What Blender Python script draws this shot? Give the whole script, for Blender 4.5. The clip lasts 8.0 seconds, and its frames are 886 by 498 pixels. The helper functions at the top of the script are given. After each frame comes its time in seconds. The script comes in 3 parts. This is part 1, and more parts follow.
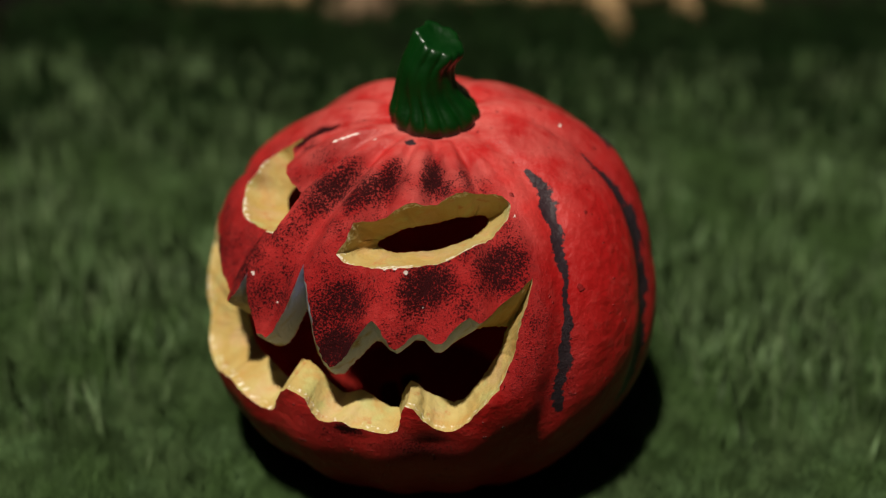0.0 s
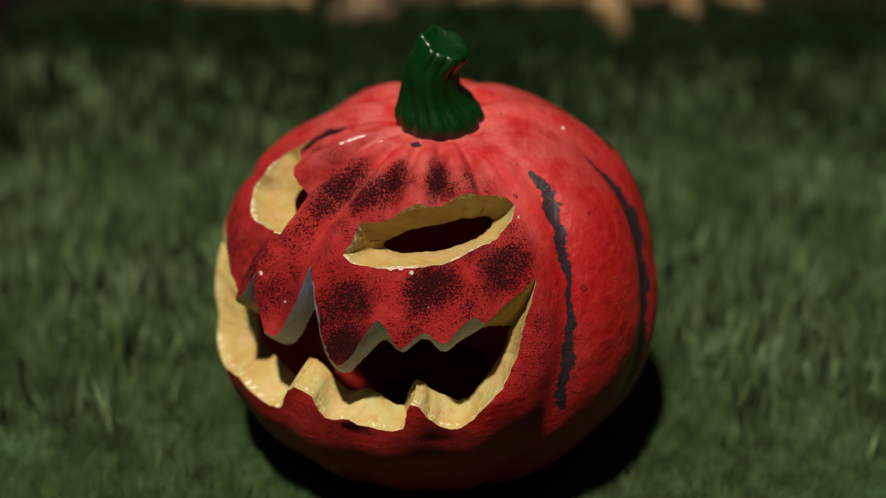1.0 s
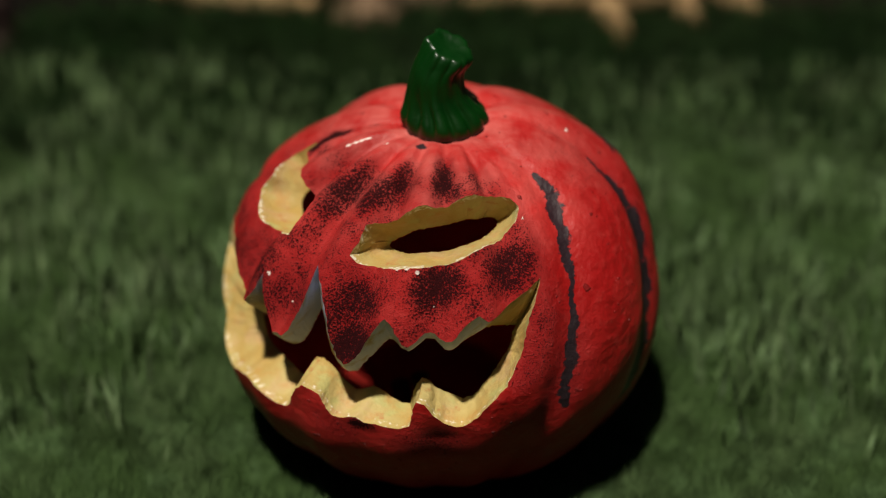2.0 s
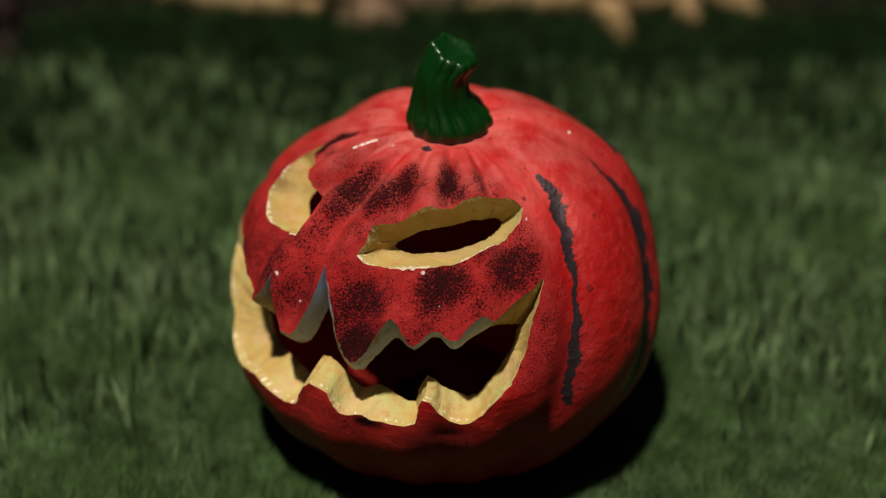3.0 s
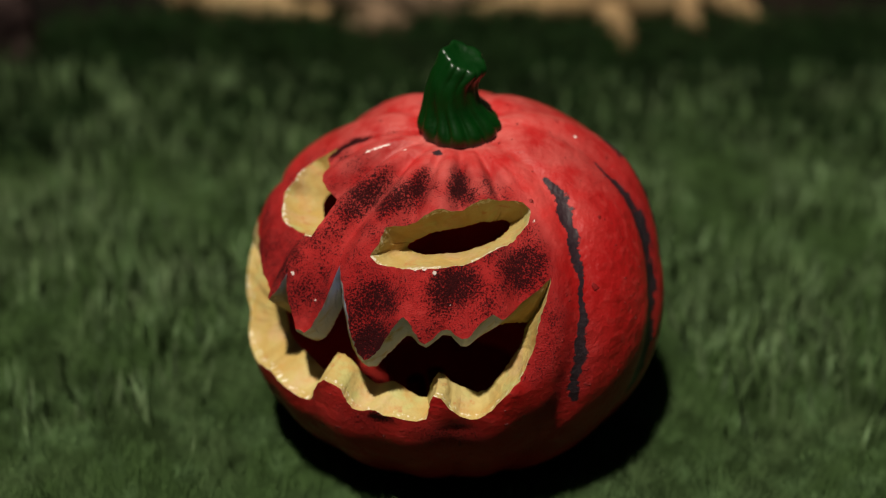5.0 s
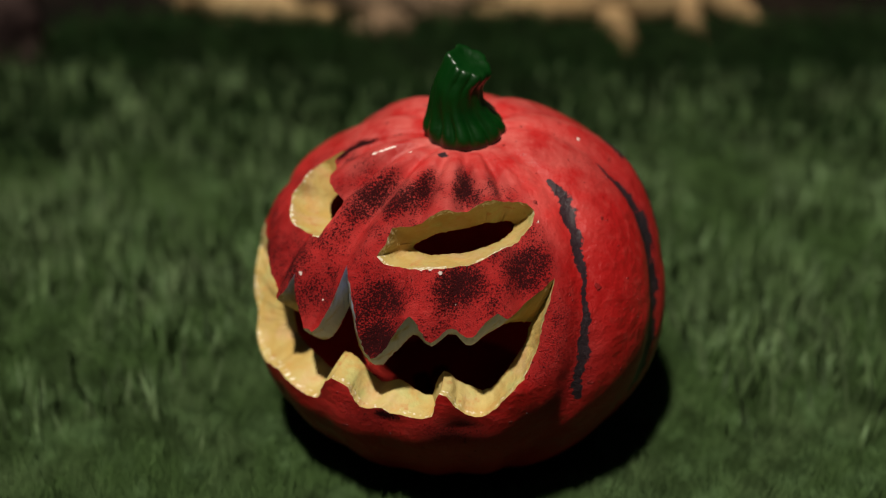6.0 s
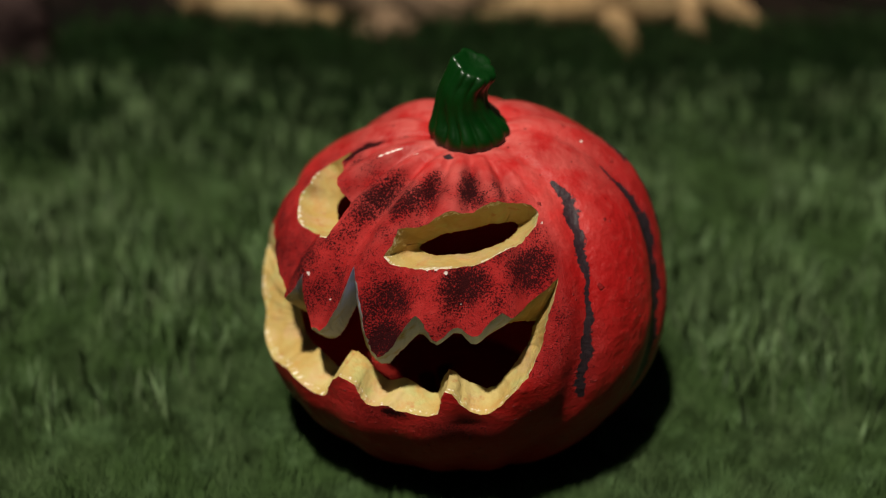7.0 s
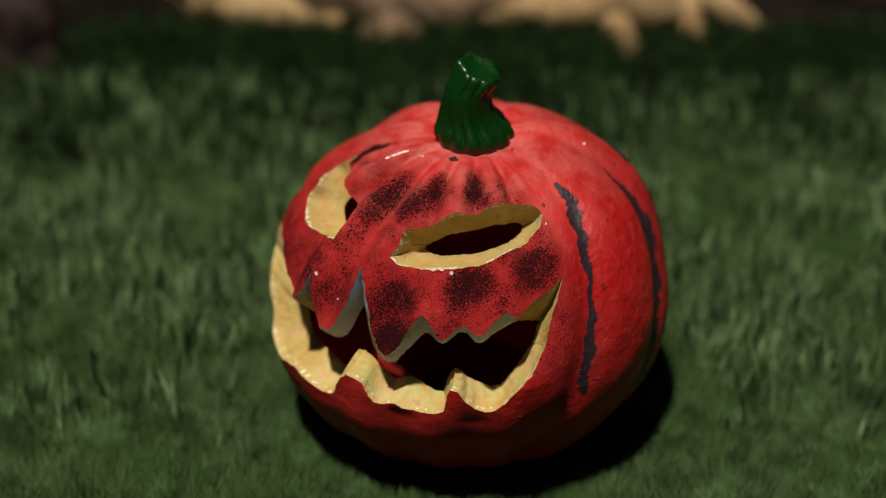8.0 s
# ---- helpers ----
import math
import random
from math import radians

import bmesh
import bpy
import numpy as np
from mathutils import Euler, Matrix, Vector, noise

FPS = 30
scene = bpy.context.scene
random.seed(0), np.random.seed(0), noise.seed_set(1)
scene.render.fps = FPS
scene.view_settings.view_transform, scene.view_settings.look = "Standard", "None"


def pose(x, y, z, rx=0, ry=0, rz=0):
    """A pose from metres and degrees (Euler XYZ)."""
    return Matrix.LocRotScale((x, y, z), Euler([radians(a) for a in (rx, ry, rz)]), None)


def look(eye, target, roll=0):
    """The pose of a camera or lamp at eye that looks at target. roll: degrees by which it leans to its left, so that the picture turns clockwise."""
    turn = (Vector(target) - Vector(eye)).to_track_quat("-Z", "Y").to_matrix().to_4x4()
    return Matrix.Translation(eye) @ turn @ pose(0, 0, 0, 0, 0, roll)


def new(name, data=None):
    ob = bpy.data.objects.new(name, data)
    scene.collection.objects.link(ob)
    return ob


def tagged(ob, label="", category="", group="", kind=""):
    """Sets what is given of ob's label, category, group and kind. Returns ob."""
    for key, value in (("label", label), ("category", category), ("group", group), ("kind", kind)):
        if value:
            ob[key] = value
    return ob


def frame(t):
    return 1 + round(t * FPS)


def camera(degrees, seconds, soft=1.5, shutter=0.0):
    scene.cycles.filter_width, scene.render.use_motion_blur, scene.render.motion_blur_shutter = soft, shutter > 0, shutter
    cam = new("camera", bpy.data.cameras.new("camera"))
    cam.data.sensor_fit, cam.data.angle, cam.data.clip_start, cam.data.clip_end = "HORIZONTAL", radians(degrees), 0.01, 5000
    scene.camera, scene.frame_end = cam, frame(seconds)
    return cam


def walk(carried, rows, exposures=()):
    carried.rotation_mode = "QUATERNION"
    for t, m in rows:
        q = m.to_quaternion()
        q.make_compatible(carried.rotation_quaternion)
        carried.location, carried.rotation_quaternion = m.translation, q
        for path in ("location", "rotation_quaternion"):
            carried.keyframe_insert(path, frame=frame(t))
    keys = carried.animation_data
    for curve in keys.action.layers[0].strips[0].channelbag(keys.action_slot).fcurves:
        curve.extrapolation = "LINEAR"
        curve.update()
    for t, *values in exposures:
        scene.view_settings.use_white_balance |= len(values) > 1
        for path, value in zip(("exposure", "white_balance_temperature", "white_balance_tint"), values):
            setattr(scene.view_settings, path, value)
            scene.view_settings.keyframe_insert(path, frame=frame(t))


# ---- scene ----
cam = camera(28, 8.0, soft=1.2)

# ---- camera: a slow straight pull-back with the view direction held ----
TILT = 31.9
FWD = Vector((0, math.cos(radians(TILT)), -math.sin(radians(TILT))))
UP = Vector((0, math.sin(radians(TILT)), math.cos(radians(TILT))))
RIGHT = Vector((1, 0, 0))
HEART = Vector((0, 0, 0.100))          # middle of the pumpkin


def path_row(t):
    s = 1 - 0.0143125 * t
    across = (765 * s + 19.3 * t - 784) / 3144.4
    down = (500 * s + 7.0 * t - 441) / 3144.4
    eye = HEART - (RIGHT * across - UP * down + FWD) / s
    return (t, pose(eye.x, eye.y, eye.z, 90 - TILT, 0, 0))


walk(cam, [path_row(0.5 * i) for i in range(17)], exposures=[(0, -0.08), (8, -0.08)])
cam.data.dof.use_dof = True
cam.data.dof.aperture_fstop = 2.6

# ---- world and sun ----
SUN_TO = Vector((-0.14, -0.245, 0.96)).normalized()
world = bpy.data.worlds.new("world")
scene.world = world
world.use_nodes = True
wn = world.node_tree
sky = wn.nodes.new("ShaderNodeTexSky")
sky.sky_type = "NISHITA"
sky.sun_disc = False
sky.sun_elevation = math.asin(SUN_TO.z)
sky.sun_rotation = math.atan2(SUN_TO.x, SUN_TO.y)
wn.links.new(sky.outputs[0], wn.nodes["Background"].inputs[0])
wn.nodes["Background"].inputs[1].default_value = 0.005
sun = new("sun", bpy.data.lights.new("sun", "SUN"))
sun.data.energy = 5.5
sun.data.angle = radians(3.0)
sun.data.color = (1.0, 0.94, 0.82)
sun.matrix_world = look(SUN_TO * 10, (0, 0, 0))


# ---- materials ----
class Nodes:
    def __init__(self, name, rough=0.5, metal=0.0, spec=0.5):
        self.mat = bpy.data.materials.new(name)
        self.mat.use_nodes = True
        self.tree = self.mat.node_tree
        self.bsdf = self.tree.nodes["Principled BSDF"]
        self.bsdf.inputs["Roughness"].default_value = rough
        self.bsdf.inputs["Metallic"].default_value = metal
        self.bsdf.inputs["Specular IOR Level"].default_value = spec
        self.coords = self.tree.nodes.new("ShaderNodeTexCoord").outputs["Object"]

    def link(self, a, b):
        self.tree.links.new(a, b)

    def noise(self, scale, detail=4.0, rough=0.55, distort=0.0):
        n = self.tree.nodes.new("ShaderNodeTexNoise")
        n.inputs["Scale"].default_value = scale
        n.inputs["Detail"].default_value = detail
        n.inputs["Roughness"].default_value = rough
        n.inputs["Distortion"].default_value = distort
        self.link(self.coords, n.inputs["Vector"])
        return n.outputs["Fac"]

    def attr(self, name):
        n = self.tree.nodes.new("ShaderNodeAttribute")
        n.attribute_name = name
        return n.outputs["Fac"]

    def math(self, op, a, b=None, c=None):
        n = self.tree.nodes.new("ShaderNodeMath")
        n.operation = op
        for i, v in enumerate((a, b, c)):
            if v is None:
                continue
            if isinstance(v, (int, float)):
                n.inputs[i].default_value = v
            else:
                self.link(v, n.inputs[i])
        return n.outputs[0]

    def step(self, v, lo, hi):
        n = self.tree.nodes.new("ShaderNodeMapRange")
        n.interpolation_type = "SMOOTHSTEP"
        self.link(v, n.inputs[0])
        n.inputs[1].default_value = lo
        n.inputs[2].default_value = hi
        return n.outputs[0]

    def mix(self, fac, a, b):
        n = self.tree.nodes.new("ShaderNodeMix")
        n.data_type = "RGBA"
        for sock, v in ((n.inputs[0], fac), (n.inputs[6], a), (n.inputs[7], b)):
            if isinstance(v, (int, float)):
                sock.default_value = v
            elif isinstance(v, tuple):
                sock.default_value = (*v, 1)
            else:
                self.link(v, sock)
        return n.outputs[2]

    def colour(self, c):
        self.link(c, self.bsdf.inputs["Base Color"])

    def rough(self, v, lo, hi):
        n = self.tree.nodes.new("ShaderNodeMapRange")
        self.link(v, n.inputs[0])
        n.inputs[3].default_value = lo
        n.inputs[4].default_value = hi
        self.link(n.outputs[0], self.bsdf.inputs["Roughness"])

    def bump(self, height, strength, dist):
        n = self.tree.nodes.new("ShaderNodeBump")
        n.inputs["Strength"].default_value = strength
        n.inputs["Distance"].default_value = dist
        self.link(height, n.inputs["Height"])
        self.link(n.outputs[0], self.bsdf.inputs["Normal"])


def red_skin():
    m = Nodes("red_paint", spec=0.45)
    big = m.noise(16, 3)
    fine = m.noise(160, 5)
    red = m.mix(m.step(big, 0.35, 0.7), (0.31, 0.007, 0.007), (0.46, 0.021, 0.019))
    red = m.mix(m.math("MULTIPLY", m.step(fine, 0.5, 0.72), 0.25), red, (0.52, 0.050, 0.042))
    # paler upwards: sheen of the lit top put into colour, plus dusty collar
    sheen_dust = m.math("MULTIPLY", m.attr("sheen_dust"), m.step(m.noise(60, 5), 0.3, 0.7))
    red = m.mix(m.math("MULTIPLY", sheen_dust, 0.46), red, (0.60, 0.165, 0.140))
    # sprayed black speckle
    soot = m.attr("soot")
    cloud = m.math("MULTIPLY", m.math("SUBTRACT", m.noise(48, 5, 0.65), 0.5), 1.5)
    soot = m.math("MAXIMUM", m.math("ADD", soot, m.math("MULTIPLY", cloud, m.step(soot, 0.02, 0.35))), 0.0)
    grain = m.noise(950, 4, 0.78)
    level = m.math("SUBTRACT", m.math("ADD", grain, m.math("MULTIPLY", soot, 0.30)), 0.69)
    patch = m.math("MULTIPLY", m.step(level, 0.0, 0.07), m.step(soot, 0.0, 0.15))
    smoky = m.mix(m.math("MULTIPLY", m.math("MINIMUM", soot, 1.0), 0.18), red, (0.19, 0.007, 0.009))
    shine = m.tree.nodes.new("ShaderNodeMapRange")
    m.link(m.math("MAXIMUM", patch, m.math("MULTIPLY", soot, 0.6)), shine.inputs[0])
    shine.inputs[3].default_value, shine.inputs[4].default_value = 0.28, 0.04
    m.link(shine.outputs[0], m.bsdf.inputs["Specular IOR Level"])
    col = m.mix(m.math("MULTIPLY", patch, 0.92), smoky, (0.009, 0.005, 0.006))
    specks = m.step(m.noise(230, 1.5), 0.70, 0.76)
    col = m.mix(m.math("MULTIPLY", specks, 0.6), col, (0.10, 0.008, 0.008))
    # dry-brushed stripes
    brush = m.math("ADD", m.attr("stripe"), m.math("MULTIPLY", m.math("SUBTRACT", m.noise(150, 6, 0.8), 0.5), 2.3))
    brush = m.math("ADD", brush, m.math("MULTIPLY", m.math("SUBTRACT", m.noise(70, 3), 0.5), 1.5))
    brush = m.math("MULTIPLY", m.step(brush, 0.46, 0.60), m.step(m.attr("stripe"), 0.02, 0.12))
    col = m.mix(m.math("MULTIPLY", brush, 0.96), col, (0.010, 0.012, 0.016))
    # pale chips
    chip = m.step(m.math("ADD", m.attr("chip"), m.math("MULTIPLY", m.math("SUBTRACT", m.noise(420, 4), 0.5), 1.3)), 0.5, 0.62)
    col = m.mix(chip, col, (0.80, 0.66, 0.60))
    m.colour(col)
    m.rough(m.math("ADD", fine, m.math("MULTIPLY", soot, 0.8)), 0.27, 0.58)
    lumps = m.math("ADD", m.math("ADD", m.math("MULTIPLY", m.noise(55, 3), 0.85), m.math("MULTIPLY", fine, 0.14)), m.math("MULTIPLY", grain, m.math("ADD", m.math("MULTIPLY", soot, 0.55), 0.08)))
    m.bump(m.math("ADD", lumps, m.math("MULTIPLY", specks, 0.35)), 0.85, 0.004)
    return m.mat


def lining():
    m = Nodes("dark_red_lining", rough=0.75, spec=0.2)
    m.colour(m.mix(m.noise(45, 5), (0.56, 0.042, 0.028), (0.66, 0.060, 0.038)))
    m.bump(m.noise(90, 4), 0.4, 0.004)
    return m.mat


def carved(name, edge):
    m = Nodes(name, spec=0.25)
    big, mid, fine = m.noise(35, 4), m.noise(95, 5), m.noise(420, 4)
    col = m.mix(m.step(big, 0.3, 0.7), (0.41, 0.262, 0.074), (0.45, 0.355, 0.138))
    col = m.mix(m.math("MULTIPLY", m.step(m.noise(48, 3), 0.50, 0.66), 0.55), col, (0.48, 0.31, 0.165))
    col = m.mix(m.math("MULTIPLY", m.step(m.noise(62, 3), 0.54, 0.68), 0.55), col, (0.39, 0.39, 0.145))
    col = m.mix(m.math("MULTIPLY", m.step(mid, 0.52, 0.7), 0.5), col, (0.44, 0.22, 0.055))
    col = m.mix(m.math("MULTIPLY", m.step(m.noise(110, 3), 0.62, 0.72), 0.7), col, (0.40, 0.17, 0.06))
    # bluish skylight on the downward lip cuts put into the colour
    col = m.mix(m.math("MULTIPLY", m.attr("lip_sky_grey"), m.step(mid, 0.2, 0.5)), col, (0.60, 0.63, 0.80))
    rim = m.step(m.math("ADD", m.attr("rim"), m.math("MULTIPLY", m.math("SUBTRACT", fine, 0.5), 0.9)), edge, edge + 0.2)
    col = m.mix(m.math("MULTIPLY", rim, 0.85), col, (0.86, 0.80, 0.66))
    m.colour(col)
    m.rough(mid, 0.45, 0.7)
    m.bump(m.math("ADD", mid, m.math("MULTIPLY", fine, 0.3)), 0.38, 0.004)
    return m.mat


def stem_paint():
    m = Nodes("glossy_green_paint", rough=0.25, spec=0.45)
    m.colour(m.mix(m.noise(60, 4), (0.0004, 0.012, 0.0007), (0.0008, 0.032, 0.0011)))
    m.rough(m.noise(120, 4), 0.26, 0.44)
    m.bump(m.noise(70, 4), 0.3, 0.003)
    return m.mat


def lawn_soil():
    m = Nodes("lawn_soil", rough=1.0, spec=0.02)
    col = m.mix(m.noise(9, 5), (0.013, 0.028, 0.008), (0.024, 0.047, 0.014))
    col = m.mix(m.math("MULTIPLY", m.step(m.noise(55, 5), 0.45, 0.7), 0.6), col, (0.045, 0.036, 0.020))
    m.colour(col)
    m.bump(m.noise(60, 5), 0.8, 0.02)
    return m.mat


def grass_green(name, dark, pale, dry):
    m = Nodes(name, rough=0.8, spec=0.06)
    r = m.tree.nodes.new("ShaderNodeNewGeometry").outputs["Random Per Island"]
    col = m.mix(r, dark, pale)
    col = m.mix(m.step(m.noise(14, 3), 0.42, 0.70), col, dry)
    col = m.mix(m.step(m.noise(38, 2), 0.50, 0.66), col, (dry[0] * 1.12, dry[1] * 1.22, dry[2] * 1.18))
    col = m.mix(m.math("MULTIPLY", m.step(m.noise(46, 3), 0.42, 0.66), 0.8), col, tuple(v * 0.45 for v in dark))
    m.colour(col)
    # blades share the soft light of the sward
    geo = m.tree.nodes.new("ShaderNodeNewGeometry")
    up = m.tree.nodes.new("ShaderNodeVectorMath")
    up.operation = "ADD"
    up.inputs[1].default_value = (0, 0, 2.2)
    m.link(geo.outputs["Normal"], up.inputs[0])
    unit = m.tree.nodes.new("ShaderNodeVectorMath")
    unit.operation = "NORMALIZE"
    m.link(up.outputs[0], unit.inputs[0])
    m.link(unit.outputs[0], m.bsdf.inputs["Normal"])
    # thin blades let light through
    thin = m.tree.nodes.new("ShaderNodeBsdfTranslucent")
    m.link(col, thin.inputs["Color"])
    both = m.tree.nodes.new("ShaderNodeMixShader")
    both.inputs[0].default_value = 0.42
    m.link(m.bsdf.outputs[0], both.inputs[1])
    m.link(thin.outputs[0], both.inputs[2])
    m.link(both.outputs[0], m.tree.nodes["Material Output"].inputs["Surface"])
    return m.mat


def stone(name, a, b, c):
    m = Nodes(name, rough=1.0, spec=0.02)
    col = m.mix(m.step(m.noise(12, 5), 0.35, 0.65), a, b)
    col = m.mix(m.math("MULTIPLY", m.step(m.noise(24, 4), 0.42, 0.66), 0.85), col, c)
    m.colour(col)
    m.bump(m.noise(50, 6, 0.65), 0.8, 0.01)
    return m.mat


def plain(name, colour, rough):
    m = Nodes(name, rough=rough, spec=0.08)
    m.colour(m.mix(m.noise(200, 4), colour, tuple(v * 1.4 for v in colour)))
    return m.mat


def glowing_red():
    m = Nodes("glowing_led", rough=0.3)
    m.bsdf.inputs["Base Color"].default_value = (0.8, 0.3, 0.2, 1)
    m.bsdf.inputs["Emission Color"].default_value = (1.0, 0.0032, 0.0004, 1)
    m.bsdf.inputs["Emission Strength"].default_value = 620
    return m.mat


# ---- mesh helpers ----
def part(name, bm, material, parent=None, label="", smooth=True):
    me = bpy.data.meshes.new(name)
    bm.to_mesh(me)
    bm.free()
    for p in me.polygons:
        p.use_smooth = smooth
    me.materials.append(material)
    ob = new(name, me)
    ob.parent = parent
    return tagged(ob, label)


def ring_loft(bm, rings, cap_start=True, cap_end=True):
    loops = [[bm.verts.new(p) for p in ring] for ring in rings]
    n = len(loops[0])
    for a, b in zip(loops, loops[1:]):
        for i in range(n):
            bm.faces.new((a[i], a[(i + 1) % n], b[(i + 1) % n], b[i]))
    if cap_start:
        bm.faces.new(loops[0][::-1])
    if cap_end:
        bm.faces.new(loops[-1])
    bmesh.ops.recalc_face_normals(bm, faces=bm.faces)
    return bm


# ---- ground ----
def build_ground(material):
    bm = bmesh.new()
    xs = [-400, -60, -12, -4] + [-2 + 0.1 * i for i in range(41)] + [4, 12, 60, 400]
    grid = []
    for y in xs:
        row = []
        for x in xs:
            near = max(0.0, 1 - math.hypot(x, y) / 2.5)
            z = 0.010 * (noise.noise((x * 3.1, y * 3.1, 5.0))) * near
            z *= min(1.0, max(0.0, (math.hypot(x, y) - 0.12) / 0.1))
            row.append(bm.verts.new((x, y, z - 0.002)))
        grid.append(row)
    for j in range(len(xs) - 1):
        for i in range(len(xs) - 1):
            bm.faces.new((grid[j][i], grid[j][i + 1], grid[j + 1][i + 1], grid[j + 1][i]))
    ob = part("ground", bm, material)
    return tagged(ob, "dark soil under a short mown lawn", "ground", kind="structure")


def build_grass(name, count, area, tall, wide, material, seed, label, keep, bow=(0.1, 0.75)):
    rng = np.random.RandomState(seed)
    x0, x1, y0, y1 = area
    spots = []
    while len(spots) < count:
        x, y = rng.uniform(x0, x1), rng.uniform(y0, y1)
        k = keep(x, y, rng)
        if k > 0:
            spots.append((x, y, k))
    x, y, k = np.array(spots).T
    n = len(x)
    h = tall * k * rng.uniform(0.55, 1.15, n)
    w = wide * rng.uniform(0.6, 1.2, n)
    turn = rng.uniform(0, math.pi, n)
    lean = rng.uniform(0, 2 * math.pi, n)
    bend = h * rng.uniform(*bow, n)
    cx, cy = np.cos(turn) * w / 2, np.sin(turn) * w / 2
    lx, ly = np.cos(lean) * bend, np.sin(lean) * bend
    pts = np.empty((n, 7, 3))
    for i, (f, g) in enumerate(((0.0, 1.0), (0.4, 0.95), (0.75, 0.65))):
        px, py, pz = x + lx * f * f, y + ly * f * f, h * f - 0.004
        pts[:, 2 * i] = np.stack([px - cx * g, py - cy * g, pz], axis=-1)
        pts[:, 2 * i + 1] = np.stack([px + cx * g, py + cy * g, pz], axis=-1)
    pts[:, 6] = np.stack([x + lx, y + ly, h * 0.96], axis=-1)
    corners = np.array((0, 1, 3, 2, 2, 3, 5, 4, 4, 5, 6))
    loops = (np.arange(n)[:, None] * 7 + corners[None]).ravel()
    starts = (np.arange(n)[:, None] * 11 + np.array((0, 4, 8))[None]).ravel()
    me = bpy.data.meshes.new(name)
    me.vertices.add(n * 7)
    me.vertices.foreach_set("co", pts.ravel())
    me.loops.add(len(loops))
    me.loops.foreach_set("vertex_index", loops)
    me.polygons.add(len(starts))
    me.polygons.foreach_set("loop_start", starts)
    me.polygons.foreach_set("use_smooth", np.ones(len(starts), dtype=bool))
    me.update(calc_edges=True)
    me.materials.append(material)
    ob = new(name, me)
    return tagged(ob, label, "grass", kind="stuff")


# ---- the pumpkin ----
R_SIDE, R_TOP, WALL = 0.125, 0.1110, 0.021
GROOVES = (35, 72, 107, 143, 179, 215, 251, 287)


def rib_angle(lon, v):
    """The rib lines lean as they rise."""
    slope = np.clip(0.30 + 0.0030 * (lon - 20), 0.10, 0.48)
    return lon - slope * (v - 20) * np.cos(np.radians(np.clip(v, -60, 80))) ** 0.3


def shell_points(lon, v, inset=0.0):
    """Points of the pumpkin's skin (inset 0) or lining, by longitude from the camera's side and height angle, in degrees."""
    lon, v = np.asarray(lon, float), np.asarray(v, float)
    a, b = np.radians(lon), np.radians(v)
    cosb = np.cos(b)
    m = np.ones_like(a) * 1.034
    u = rib_angle(lon, v)
    fade = np.clip(cosb * 1.5, 0, 1)
    for g in GROOVES:
        d = (u - g + 180) % 360 - 180
        m -= 0.020 * np.exp(-(d / 5.0) ** 2) * fade
        m -= 0.014 * np.exp(-(d / 12.0) ** 2) * fade
    dl = (lon + 180) % 360 - 180
    face = np.clip((dl + 84) / 16, 0, 1) * np.clip((34 - dl) / 10, 0, 1) * np.clip((v - 4) / 12, 0, 1) * np.clip((80 - v) / 14, 0, 1)
    m -= 0.062 * face * (0.5 + 0.5 * np.cos(np.radians((dl - 0.6 - 0.12 * (v - 50)) * 360 / 20.7))) ** 1.5
    m += 0.022 * face
    low = np.clip((4 - v) / 12, 0, 1) * fade * np.clip((dl + 66) / 14, 0, 1) * np.clip((26 - dl) / 14, 0, 1)
    m -= 0.026 * low * (0.5 + 0.5 * np.cos(np.radians(dl * 360 / 20.7)))
    m += 0.006 * np.sin(3 * a + 1.0) * np.sin(2 * b + 0.4) + 0.004 * np.sin(7 * a + 2 * b)
    m += (0.066 * np.clip((v - 14) / 26, 0, 1) - 0.026) * np.exp(-((dl - 92) / 34) ** 2)
    m += 0.022 * np.exp(-((np.abs(dl) - 180) / 55) ** 2)
    m -= 0.030 * np.exp(-((dl + 112) / 30) ** 2) * np.exp(-((v - 50) / 15) ** 2)
    m -= 0.026 * np.exp(-((dl + 97) / 22) ** 2) * np.exp(-((v - 21) / 7) ** 2)
    m += 0.028 * np.clip((-v - 5) / 20, 0, 1) * np.exp(-((dl + 55) / 45) ** 2)
    side, top = R_SIDE - inset, R_TOP - inset
    if inset > 0:
        m = 1 + (m - 1) * 0.4
    x = side * np.sin(a) * cosb * m
    y = -side * np.cos(a) * cosb * m
    z = top * np.sin(b) * (1 + (m / 1.034 - 1) * np.clip(v / 20, 0, 1))
    z = z - 0.010 * np.exp(-((90 - v) / 13.0) ** 2)
    floor = -HEART.z + (0.012 if inset > 0 else 0.0)
    z = np.where(z < floor + 0.02, floor + 0.02 * np.exp(np.minimum((z - floor - 0.02) / 0.02, 0)), z)
    z = np.where(z < floor, floor, z)
    return np.stack([x, y, z + HEART.z], axis=-1)


